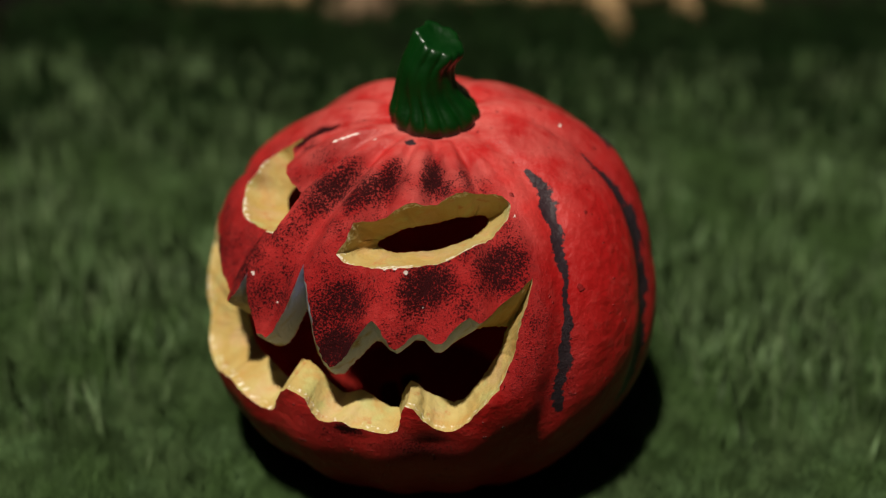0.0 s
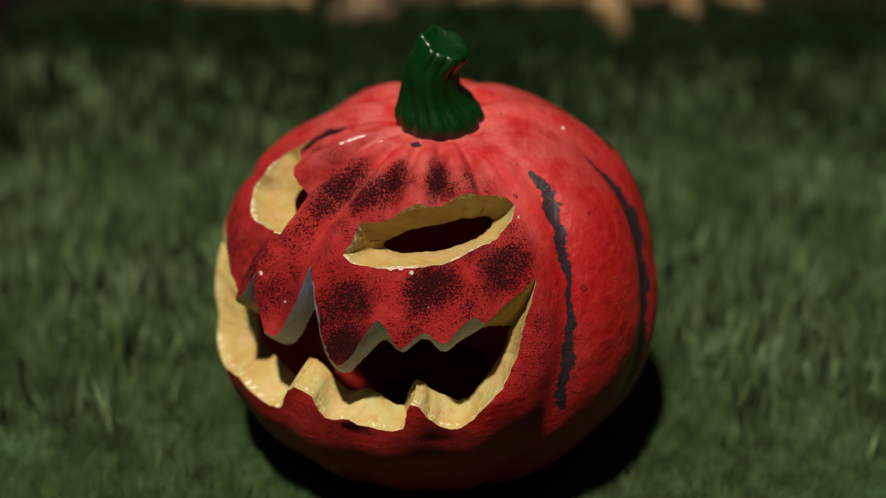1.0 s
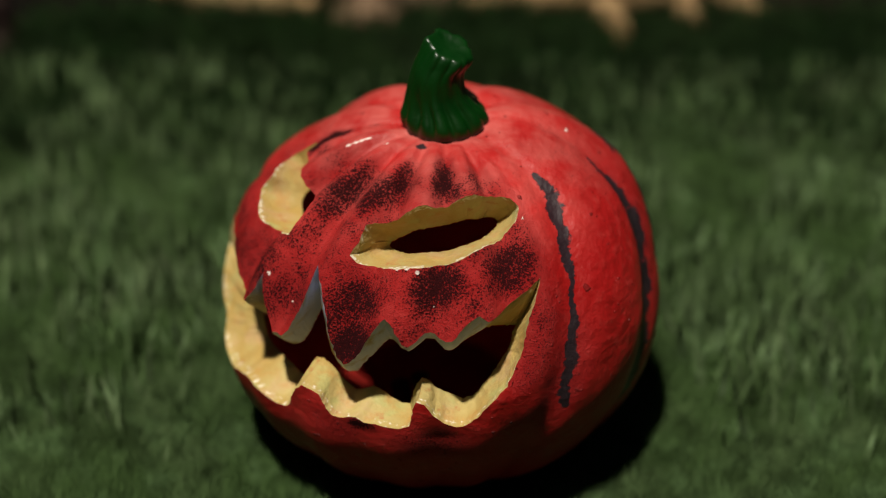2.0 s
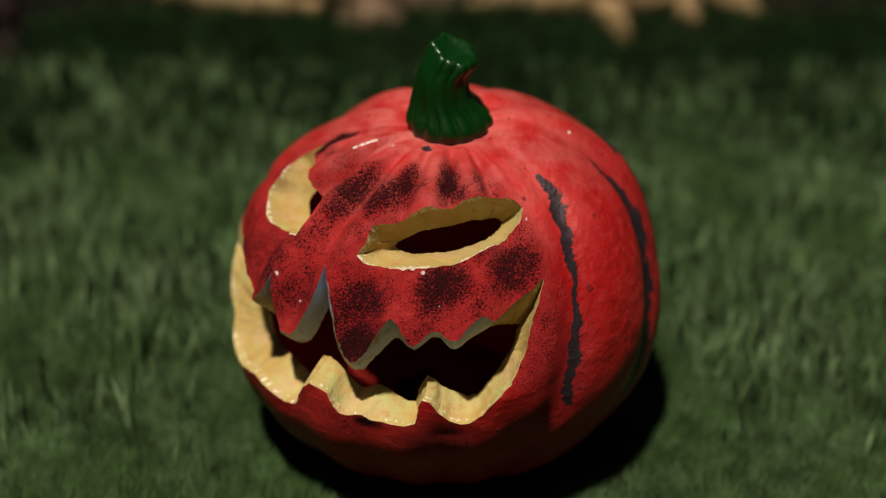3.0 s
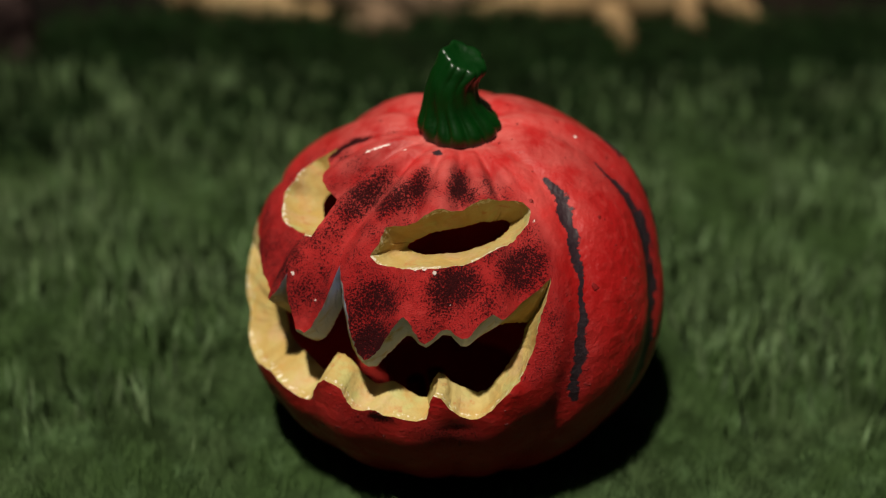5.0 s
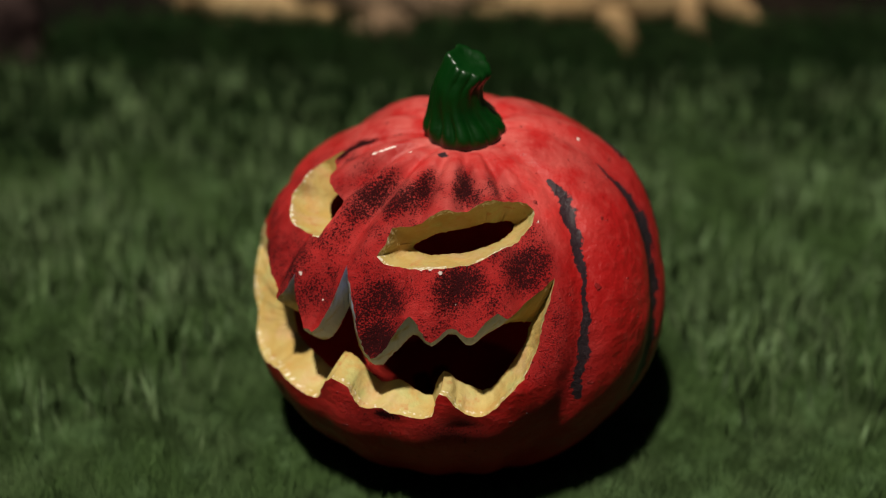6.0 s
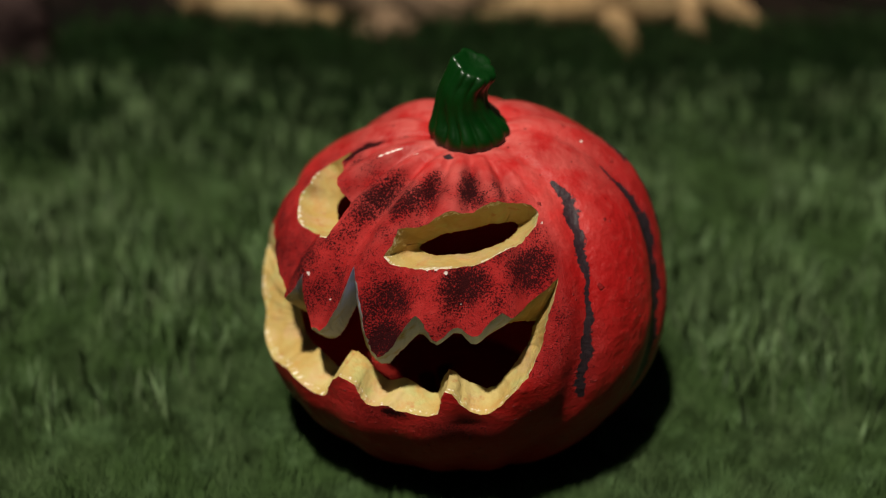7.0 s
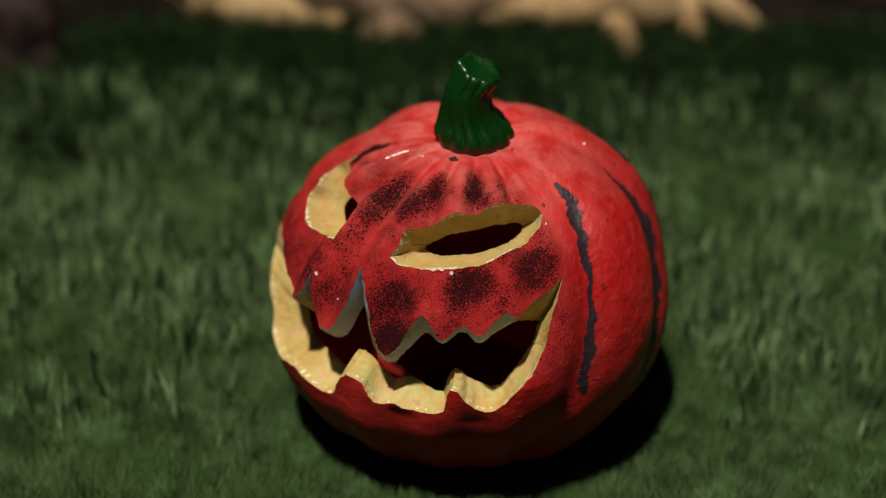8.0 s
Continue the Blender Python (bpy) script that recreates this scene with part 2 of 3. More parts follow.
def skin_grid(verts, faces, index, inset, flip, mat):
    nu, nv = (480, 190) if inset == 0 else (150, 60)
    lons = np.arange(nu) * 360 / nu
    vs = np.linspace(-89, 89, nv)
    base = len(verts)
    L, V = np.meshgrid(lons, vs)
    verts += [tuple(p) for p in shell_points(L.ravel(), V.ravel(), inset)]
    ends = shell_points([0, 0], [-90, 90], inset)
    verts += [tuple(ends[0]), tuple(ends[1])]
    south, north = base + nu * nv, base + nu * nv + 1
    made = []
    for j in range(nv - 1):
        for i in range(nu):
            k = (i + 1) % nu
            made.append((base + j * nu + i, base + j * nu + k, base + (j + 1) * nu + k, base + (j + 1) * nu + i))
    for i in range(nu):
        k = (i + 1) % nu
        made.append((south, base + k, base + i))
        made.append((north, base + (nv - 1) * nu + i, base + (nv - 1) * nu + k))
    faces += [f[::-1] for f in made] if flip else made
    index += [mat] * len(made)


# carved outlines, in degrees: (longitude, height angle)
RIGHT_EYE = ((-29, 40.6), (-27.3, 44.3), (-27.2, 49.4), (-18, 52.6), (-8.8, 56), (0.5, 56.9), (11.9, 58.7), (22.5, 59.3), (29.6, 56.2),
             (31.6, 53.6), (28.6, 50.8), (20.7, 46.6), (12.3, 44.7), (4.8, 42), (-3.8, 40.9), (-12.2, 39.6), (-20.1, 39.4), (-26.1, 39.1))
RIGHT_EYE_IN = ((-23.4, 48.2), (-22.5, 49.5), (-20.5, 50.9), (-15, 53.5), (-6.5, 55.4), (3.5, 57), (14.2, 57.9), (24, 58), (28.6, 57),
                (29.8, 55.4), (27.1, 53.4), (21.7, 51.9), (14.2, 50), (5.3, 48.5), (-4.2, 47.5), (-13.5, 46.3), (-18.7, 46.7), (-22, 47.5))
LEFT_EYE = ((-95.6, 56.6), (-96.4, 53.4), (-97.6, 47), (-91.2, 43.8), (-86.4, 42.2), (-84, 38.2), (-77, 36.6), (-71.2, 35.4), (-66.4, 35), (-58.4, 37.2),
            (-52.4, 38.6), (-52.4, 41), (-52.4, 44.6), (-53, 48.2), (-53.2, 49.8), (-64, 50.2), (-67.6, 51), (-72.4, 51.8), (-77.6, 53.8), (-84, 54.2),
            (-88.8, 53.8), (-92, 55))
LEFT_EYE_IN = ((-90, 54.5), (-91, 52), (-91, 48), (-90.5, 45), (-89, 43), (-86, 42), (-81, 41.3), (-76, 41.3), (-71, 41.8), (-65, 43),
               (-60, 44), (-58, 45.5), (-57, 47.5), (-57, 49), (-58, 50.5), (-64, 51), (-68, 52), (-73, 52.8), (-78, 54.6), (-83, 55),
               (-86, 55), (-88, 55))
UPPER_LIP = ((28.4, 35), (19.4, 29.9), (14.2, 27.2), (11.8, 26.4), (9.3, 28.5), (5.3, 25.6), (2.7, 22.1), (0.8, 21.6), (-1.7, 23.5), (-4.3, 23.7),
             (-6.4, 21.4), (-8.6, 19.9), (-10.6, 22.6), (-12.8, 26), (-14.8, 27), (-18, 21.6), (-20.8, 15.2), (-22.8, 12.2), (-24.6, 11.4), (-27, 14.2),
             (-29.8, 23), (-33, 30.5), (-38.4, 35.8), (-38, 30.6), (-38.2, 23.5), (-41.4, 15.8), (-43.8, 12.5), (-47, 12.3), (-50.2, 19.5),
             (-53.8, 27), (-54.8, 21.5), (-58, 16.2), (-66, 15), (-72, 18.6), (-80, 22), (-90, 22.6), (-103, 15))
UPPER_LIP_IN = ((23.6, 20.9), (18.8, 21.8), (14.8, 22.2), (13, 21.9), (11, 21.2), (6, 18.2), (3.2, 15.4), (1, 15.4), (-2, 19), (-4.8, 19.2),
                (-7.4, 16.2), (-9.8, 14.4), (-12.2, 15.6), (-14.2, 18), (-16, 18.2), (-19, 13.4), (-22.4, 8.4), (-25.2, 3.6), (-27.4, 2.2), (-30.6, 3.2),
                (-34, 8), (-37, 16), (-40.5, 23), (-42, 17), (-43.2, 11), (-46, 5.5), (-49, 2.6), (-55, 0.8), (-58, 5),
                (-60, 14), (-62, 8.5), (-65, 4), (-68, 2.6), (-70, 2), (-71, 1.5), (-71.8, 1), (-72, 0.5))
LOWER_LIP = ((-104, 4), (-95, -5), (-84, -11), (-69, -13), (-58, -9.6), (-51.1, -9.2), (-45.4, -10.8), (-41.7, -9.8), (-39, -4.4), (-37, -0.2),
             (-34.8, 2.5), (-30, 1.2), (-27.2, -4.8), (-25.3, -5.3), (-23, -4.4), (-20.9, -4), (-19, -5.5), (-15.8, -4.9), (-11.2, -5.1),
             (-7.5, -3.8), (-6.9, 1), (-6.1, 4.8), (-3.8, 4.2), (-1.8, 0), (1.4, -3.2), (4.9, -3.6), (8.2, -0.1), (12, 4.5), (15.4, 8),
             (18, 12), (20.2, 16.7), (21.6, 22), (23.4, 26.4), (27, 32.4))
LOWER_LIP_IN = ((-72.2, -0.5), (-72, -2.5), (-71.5, -5), (-70, -8.4), (-61, -8.2), (-52, -7), (-47.4, -9.2), (-45.6, -8.4), (-42.5, -3), (-39.4, 3.4),
                (-37, 3.9), (-33, 1.8), (-29, -2.2), (-25.6, -4.6), (-23, -3), (-20.4, -1), (-18, -2), (-15.2, -4.4), (-11.6, -6.6),
                (-9.2, -6.2), (-7.8, 0.5), (-5.8, 5.4), (-4, 4.6), (-2, 1.8), (1.6, -1), (6.5, -3.6), (9.3, -2.4), (12, 1.8), (15.2, 6.2),
                (17.6, 9.8), (19.8, 12.8), (21.2, 16), (22.2, 19), (23.2, 20.2))


def dense(pairs, gap=1.0):
    """Closed outline pairs filled in to about one degree."""
    out = []
    for (p, q), (p2, q2) in zip(pairs, pairs[1:] + pairs[:1]):
        n = max(1, int(math.hypot((p2[0] - p[0]) * 0.8, p2[1] - p[1]) / gap))
        for i in range(n):
            f = i / n
            out.append((p[0] + (p2[0] - p[0]) * f, p[1] + (p2[1] - p[1]) * f, q[0] + (q2[0] - q[0]) * f, q[1] + (q2[1] - q[1]) * f))
    rows = np.array(out)
    soft = 0.84 * rows + 0.08 * np.roll(rows, 1, 0) + 0.08 * np.roll(rows, -1, 0)
    return soft


def cutter(name, outer, inner, mat, seed):
    rng = np.random.RandomState(seed)
    rows = dense(list(zip(outer, inner)))
    rows[:, :2] += rng.normal(0, 0.13, (len(rows), 2))
    rows[:, 2:] += rng.normal(0, 0.14 if len(rows) > 150 else 0.10, (len(rows), 2))
    po = shell_points(rows[:, 0], rows[:, 1], 0.0)
    pi = shell_points(rows[:, 2], rows[:, 3], WALL)
    n = len(rows)
    steps = (-0.01, 0.22, 0.45, 0.7, 0.99)
    heart = np.array((0.0, 0.0, 0.095))
    verts, faces = [tuple(p) for p in heart + (po - heart) * 1.15], []
    for k, s in enumerate(steps):
        wob = rng.normal(0, 0.00025, (n, 3)) if 0 < s < 0.9 else 0
        bow = 0.0016 * math.sin(math.pi * min(max(s, 0), 1))
        pts = po + (pi - po) * s + wob
        centre = pts.mean(axis=0)
        away = pts - centre
        away /= np.linalg.norm(away, axis=1)[:, None]
        verts += [tuple(p) for p in pts + away * bow]
    verts += [tuple(p) for p in heart + (pi - heart) * 0.90]
    for k in range(len(steps) + 1):
        for i in range(n):
            j = (i + 1) % n
            a, b, c, d = k * n + i, k * n + j, (k + 1) * n + j, (k + 1) * n + i
            faces += [(a, b, c), (a, c, d)]
    # close both ends with cones: one towards the heart, one well outside
    axis = po.mean(axis=0) - heart
    verts += [tuple(heart + axis / np.linalg.norm(axis) * 0.8), tuple(heart)]
    last, apex = (len(steps) + 1) * n, (len(steps) + 2) * n
    for i in range(n):
        j = (i + 1) % n
        faces += [(apex, j, i), (apex + 1, last + i, last + j)]
    me = bpy.data.meshes.new(name)
    me.from_pydata(verts, [], faces)
    bm = bmesh.new()
    bm.from_mesh(me)
    bmesh.ops.recalc_face_normals(bm, faces=bm.faces)
    for f in bm.faces:
        f.material_index = mat
    bm.to_mesh(me)
    bm.free()
    for _ in range(5):
        me.materials.append(None)
    return new(name, me)


# black spray patches: longitude, height angle, half widths, strength
SOOT = ((-44.8, 56, 6, 6, .95), (-46, 44, 4.5, 6, .6), (-46, 36, 5, 5, .5), (-22.8, 61.5, 5, 6, .95), (-30, 55.5, 5, 4.5, 1.05), (0.8, 63.4, 5, 5, 1.15),
        (18.4, 63, 4, 3.5, .7), (19.6, 37, 7, 5.5, 1.05), (-1.2, 34.2, 7, 6, 1.05), (-24.4, 26, 7, 7, .95), (-22, 18, 5, 6, 1.15), (-72, 24, 7, 6, .7),
        (-45.6, 23, 5, 7, .9), (-58, 27, 7, 6, .9), (-66, 30, 6, 5, .6), (-12.4, 33, 6, 5, .5), (9, 30, 6, 4.5, .75), (-8, 23.5, 4, 3, .6), (25, 20, 4, 10, .65),
        (-89, 55.6, 4, 1.8, 1.3), (-91, 58, 3, 2, 1.3), (-91.5, 61, 3, 2, 1.2), (-89, 64, 3, 2, .9), (-79, 58, 5, 1.8, .6), (-19.5, -6.4, 2.6, 1.4, 1.25), (-30, -9, 9, 4, .4), (-2, -10, 9, 4, .4), (-45, 50, 5, 5, .85), (-20, 57.5, 6, 3, .85), (3, 60, 6, 2.5, .95), (-34, 46, 4, 4, .6), (30, 6, 6, 9, .5), (-96, 38, 9, 7, .5), (-82, 30, 8, 5, .6), (77, 22, 5, 13, .6))
# brushed black stripes: height angle, longitude, half width
STRIPES = (((61, 50.4, .9), (56, 49.6, 2), (52, 49, 3.4), (47, 44.8, 3.6), (44, 44, 1.2), (41, 42.8, 2.4), (35, 40.4, 2.2), (30, 39.2, 1.2), (22, 36.6, 0.85),
            (16, 34.6, 1.7), (8, 32.8, 2.2), (0, 31.2, 1.5), (-10, 30, .8)),
           ((53, 84.8, 1.2), (45.8, 80.6, 1.8), (38, 79.4, 3), (30, 78, 4), (23.4, 73.6, 4.4), (14.6, 69.6, 4.4), (6.2, 65.4, 3.8), (-3.4, 62.4, 3.2), (-11, 60.4, 2.6), (-25, 58, 1)),
           ((49, 107, 2), (45, 105, 5), (40, 102.5, 5), (37, 102, 4), (34, 98, 3), (30, 95, 4), (22, 91, 3.5), (10, 86, 3), (-20, 82, 2)))
BACK_STRIPES = (143, 179, 215)


def paint_attributes(me):
    n = len(me.vertices)
    co = np.empty(n * 3)
    me.vertices.foreach_get("co", co)
    co = co.reshape(-1, 3) - np.array(HEART)
    lon = np.degrees(np.arctan2(co[:, 0], -co[:, 1]))
    v = np.degrees(np.arctan2(co[:, 2] / R_TOP, np.hypot(co[:, 0], co[:, 1]) / R_SIDE))
    size = np.sqrt((co[:, 0] / R_SIDE) ** 2 + (co[:, 1] / R_SIDE) ** 2 + (co[:, 2] / R_TOP) ** 2)
    soot = np.zeros(n)
    for sl, sv, wl, wv, s in SOOT:
        d = ((lon - sl - 0.25 * (v - sv)) / (wl * 1.2)) ** 2 + ((v - sv) / (wv * 1.2)) ** 2
        soot = np.maximum(soot, s * np.exp(-d * d * 0.16 - d * 0.3))
    veil = np.clip((lon + 80) / 12, 0, 1) * np.clip((36 - lon) / 8, 0, 1) * np.clip((v - 10) / 8, 0, 1) * np.clip((68 - v) / 6, 0, 1)
    soot = np.maximum(soot, 0.50 * veil)
    stripe = 1.2 * np.exp(-(((lon + 20.8) * 0.25) ** 2 + (v - 75.8) ** 2) / 0.8)
    for rows in STRIPES:
        h, mid, half = (np.array(c)[::-1] for c in zip(*rows))
        d = np.abs(lon + 0.4 * np.sin(v * 0.55) + 0.2 * np.sin(v * 2.3 + 1) - np.interp(v, h, mid)) / np.interp(v, h, half)
        stripe = np.maximum(stripe, np.clip(1.25 - d * 0.75, 0, 1) * np.clip((h[-1] - v) / 2, 0, 1) * np.clip((v - h[0]) / 8, 0, 1))
    u = rib_angle(lon, v)
    for g in BACK_STRIPES:
        d = (u - g + 180) % 360 - 180
        stripe = np.maximum(stripe, np.clip(1.25 - np.abs(d) / 4 * 0.75, 0, 1) * np.clip((58 - v) / 5, 0, 1) * np.clip((v + 30) / 8, 0, 1))
    chip = np.zeros(n)
    for cl, cv, w in ((93.2, 57.8, 1.5), (-51.8, 26.8, 1.5), (-43.2, 22.2, 1.0), (-10, 39.2, 1.6), (-7, 38.2, 1.4), (-13, 38.8, 1.2), (30.5, 49.6, 1.2), (-50.4, 71.8, 1.4), (-2, 30, 0.7)):
        w = w * 0.62
        chip = np.maximum(chip, 0.85 * np.exp(-(((lon - cl) * np.cos(np.radians(v)) / w) ** 2 + ((v - cv) / w) ** 2)))
    streak = np.abs((lon + 67.2) - (v - 64.2) * 0.3)
    chip = np.maximum(chip, 0.72 * np.exp(-(streak / 0.8) ** 2) * (v > 63) * (v < 71))
    # height ramp paints the top's sheen; narrow ring is the dusty collar
    sheen_dust = np.clip((v - 35) / 40, 0, 1) + 1.2 * np.exp(-((v - 81) / 2.5) ** 2)
    values = {"soot": np.clip(soot, 0, 1.2), "stripe": stripe, "chip": chip, "sheen_dust": sheen_dust,
              "rim": np.clip(1 - (0.985 - size) / 0.055, 0, 1)}
    # mask for the painted sky grey under the upper lip
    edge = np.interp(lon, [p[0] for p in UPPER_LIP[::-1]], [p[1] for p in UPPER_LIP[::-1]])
    values["lip_sky_grey"] = np.clip((v - edge + 11) / 4, 0, 1) * (lon < 13) * np.clip((lon + 62) / 10, 0, 1) * np.clip((36.5 - v) / 2, 0, 1)
    for name, val in values.items():
        at = me.attributes.new(name, "FLOAT", "POINT")
        at.data.foreach_set("value", np.ascontiguousarray(val, dtype=np.float32))


def build_pumpkin():
    thing = tagged(new("pumpkin"), "red painted carved pumpkin lantern with yellow cut edges on the lawn", "pumpkin")
    verts, faces, index = [], [], []
    skin_grid(verts, faces, index, 0.0, False, 0)
    skin_grid(verts, faces, index, WALL, True, 1)
    me = bpy.data.meshes.new("block")
    me.from_pydata(verts, [], faces)
    me.polygons.foreach_set("material_index", index)
    for _ in range(5):
        me.materials.append(None)
    block = new("block", me)
    tools = [cutter("tool_a", RIGHT_EYE, RIGHT_EYE_IN, 2, 3), cutter("tool_b", LEFT_EYE, LEFT_EYE_IN, 3, 4),
             cutter("tool_c", UPPER_LIP + LOWER_LIP, UPPER_LIP_IN + LOWER_LIP_IN, 4, 5)]
    for tool in tools:
        mod = block.modifiers.new("cut", "BOOLEAN")
        mod.operation, mod.solver, mod.object = "DIFFERENCE", "EXACT", tool
        mod.use_self = tool is tools[2]
    dg = bpy.context.evaluated_depsgraph_get()
    dg.update()
    done = bpy.data.meshes.new_from_object(block.evaluated_get(dg))
    for ob in (block, *tools):
        bpy.data.objects.remove(ob)
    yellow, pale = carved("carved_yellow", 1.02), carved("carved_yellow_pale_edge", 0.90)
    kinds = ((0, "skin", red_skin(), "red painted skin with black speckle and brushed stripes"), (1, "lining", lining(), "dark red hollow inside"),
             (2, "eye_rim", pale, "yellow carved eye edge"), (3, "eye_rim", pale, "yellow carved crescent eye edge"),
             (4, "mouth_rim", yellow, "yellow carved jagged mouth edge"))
    for k, name, mat, label in kinds:
        bm = bmesh.new()
        bm.from_mesh(done)
        bmesh.ops.delete(bm, geom=[f for f in bm.faces if f.material_index != k], context="FACES")
        for f in bm.faces:
            f.material_index = 0
        ob = part(name, bm, mat, thing, label)
        paint_attributes(ob.data)
        ob.data.set_sharp_from_angle(angle=radians(50))
        if name == "skin":
            ob.data.transform(Matrix.Translation((0, 0.132, -0.100)))
            ob.location = (0, -0.132, 0.100)
    bpy.data.meshes.remove(done)
    return thing


def build_stem(thing, material):
    bm = bmesh.new()
    rings = []
    n = 64
    top = HEART.z + R_TOP - 0.010
    # height, x, y, radius, flute depth
    stations = ((-0.004, 0.002, 0.0, 0.0165, .02), (0.000, 0.002, 0.0, 0.0198, .05), (0.004, 0.002, 0.0, 0.0224, .06), (0.009, 0.002, 0, 0.0232, .12), (0.014, 0.0015, 0, 0.0222, .17),
                (0.020, 0.000, 0, 0.0192, .20), (0.027, -0.002, 0, 0.0165, .18), (0.035, -0.0026, 0, 0.0150, .12), (0.043, -0.0022, 0.0, 0.0142, .07),
                (0.050, -0.0005, 0.0003, 0.0136, .07), (0.056, 0.0022, 0.0006, 0.0132, .08), (0.0612, 0.0040, 0.0010, 0.0126, .10), (0.0636, 0.0045, 0.0012, 0.0112, .10), (0.0630, 0.0045, 0.0012, 0.0085, .06), (0.0618, 0.0045, 0.0012, 0.0040, .03))
    for k, (h, x, y, r, fl) in enumerate(stations):
        tip = max(0.0, (h - 0.045) / 0.018)
        ring = []
        for i in range(n):
            a = 2 * math.pi * i / n
            lobe = abs(math.cos(6.5 * a + 0.9 + h * 14)) ** 0.6 - 0.72 + 0.35 * math.cos(5 * a + 2.0 + h * 9)
            rr = r * (1 + fl * lobe + 0.07 * min(tip, 1.0) * math.cos(6 * a + 0.4) + 0.03 * noise.noise((math.cos(a) * 2, math.sin(a) * 2, h * 60)))
            px, py = rr * math.cos(a), rr * math.sin(a)
            # the tip is cut on the slant, low towards the front
            dz = -tip * (px * 0.36 - py * 0.26)
            ring.append((x + px, y + py, top + h * 0.775 + dz))
        rings.append(ring)
    ring_loft(bm, rings)
    bmesh.ops.subdivide_edges(bm, edges=[e for e in bm.edges], cuts=1, use_grid_fill=True, smooth=0.5)
    ob = part("stem", bm, material, thing, "glossy dark green moulded stem")
    return ob


def oval(cx, cy, z, rx, ry, n=32):
    return [(cx + rx * math.cos(2 * math.pi * i / n), cy + ry * math.sin(2 * math.pi * i / n), z) for i in range(n)]


# ---- light unit inside the pumpkin: two bulbs; added tubes and caps make them blink ----
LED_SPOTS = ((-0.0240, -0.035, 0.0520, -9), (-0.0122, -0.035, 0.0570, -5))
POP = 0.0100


def tube_profile(bm, profile, n=24):
    ring_loft(bm, [oval(0, 0, z, r, r, n) for r, z in profile], True, True)
    return bm


def build_led_unit(red, dark, glow):
    thing = tagged(new("led_light"), "small red battery light with two bulbs inside the pumpkin", "light")
    thing.location = (-0.0181, -0.035, 0.0121)
    # unseen broad base, added to cover the sunlit patch on the floor
    bm = bmesh.new()
    ring_loft(bm, [oval(0.010, 0.031, z, rx, ry, 48) for z, rx, ry in ((0, 0.030, 0.029), (0.0012, 0.032, 0.031), (0.010, 0.053, 0.051), (0.0145, 0.055, 0.053), (0.0158, 0.053, 0.051), (0.0162, 0.050, 0.048))])
    part("base", bm, red, thing)
    bulbs = []
    for x, y, z, lean in LED_SPOTS:
        at = pose(x + 0.0181, y + 0.035, z - 0.0121, 0, lean, 0)
        # tube and cap are added: they hide the ever-glowing bulb between flashes
        bm = bmesh.new()
        tube_profile(bm, ((0.0020, -0.0150), (0.0042, -0.0149), (0.0042, 0.0), (0.0050, 0.0), (0.0052, -0.001), (0.0052, -0.0300)))
        part("blink_tube", bm, dark, thing).matrix_basis = at
        bm = bmesh.new()
        tube_profile(bm, [(0.0033 * math.cos(radians(a)), -0.0052 + 0.0048 * math.sin(radians(a)) - (0.004 if a < -60 else 0)) for a in (-75, -55, -30, -10, 10, 30, 48, 64, 78, 87)])
        bulb = part("bulb", bm, glow, thing, "glowing red bulb")
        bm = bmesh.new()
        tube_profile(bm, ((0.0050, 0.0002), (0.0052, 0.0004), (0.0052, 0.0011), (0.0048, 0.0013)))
        blink_cap = part("blink_cap", bm, dark, thing, "added sliding cap that hides a bulb between flashes")
        bulbs.append((bulb, blink_cap, at))
    return thing, bulbs


# ---- the bed behind the lawn ----
def build_stone(x, y, size, material, seed, label, turn=0.0):
    bm = bmesh.new()
    bmesh.ops.create_icosphere(bm, subdivisions=4, radius=1.0)
    for v in bm.verts:
        d = v.co.normalized()
        k = 1 + 0.30 * noise.noise(d * 1.4 + Vector((seed, 0, 0))) + 0.12 * noise.noise(d * 4 + Vector((0, seed, 0)))
        v.co = Vector((d.x * size[0] * k, d.y * size[1] * k, max(d.z, -0.4) * size[2] * k))
    ob = part("stone", bm, material)
    ob.matrix_basis = pose(x, y, size[2] * 0.30, 0, 0, turn)
    return tagged(ob, label, "stone", group="stones along the bed")


def build_root(points, radius, material, label):
    bm = bmesh.new()
    rings = []
    n = 14
    steps = 18
    for k in range(steps + 1):
        f = k / steps
        seg = f * (len(points) - 1)
        i = min(int(seg), len(points) - 2)
        g = seg - i
        p = Vector(points[i]).lerp(Vector(points[i + 1]), g)
        r = radius * (1 - 0.75 * f) * (1 + 0.25 * noise.noise((f * 5, points[0][0] * 40, 1)))
        ring = []
        way = (Vector(points[-1]) - Vector(points[0])).normalized()
        side = way.cross(Vector((0, 0, 1))).normalized()
        rise = side.cross(way).normalized()
        for j in range(n):
            a = 2 * math.pi * j / n
            rr = r * (1 + 0.18 * noise.noise((math.cos(a) * 2, math.sin(a) * 2, f * 6)))
            ring.append(p + side * rr * math.cos(a) + rise * rr * math.sin(a))
        rings.append(ring)
    ring_loft(bm, rings)
    ob = part("root", bm, material)
    return tagged(ob, label, "root", group="roots on the bed")


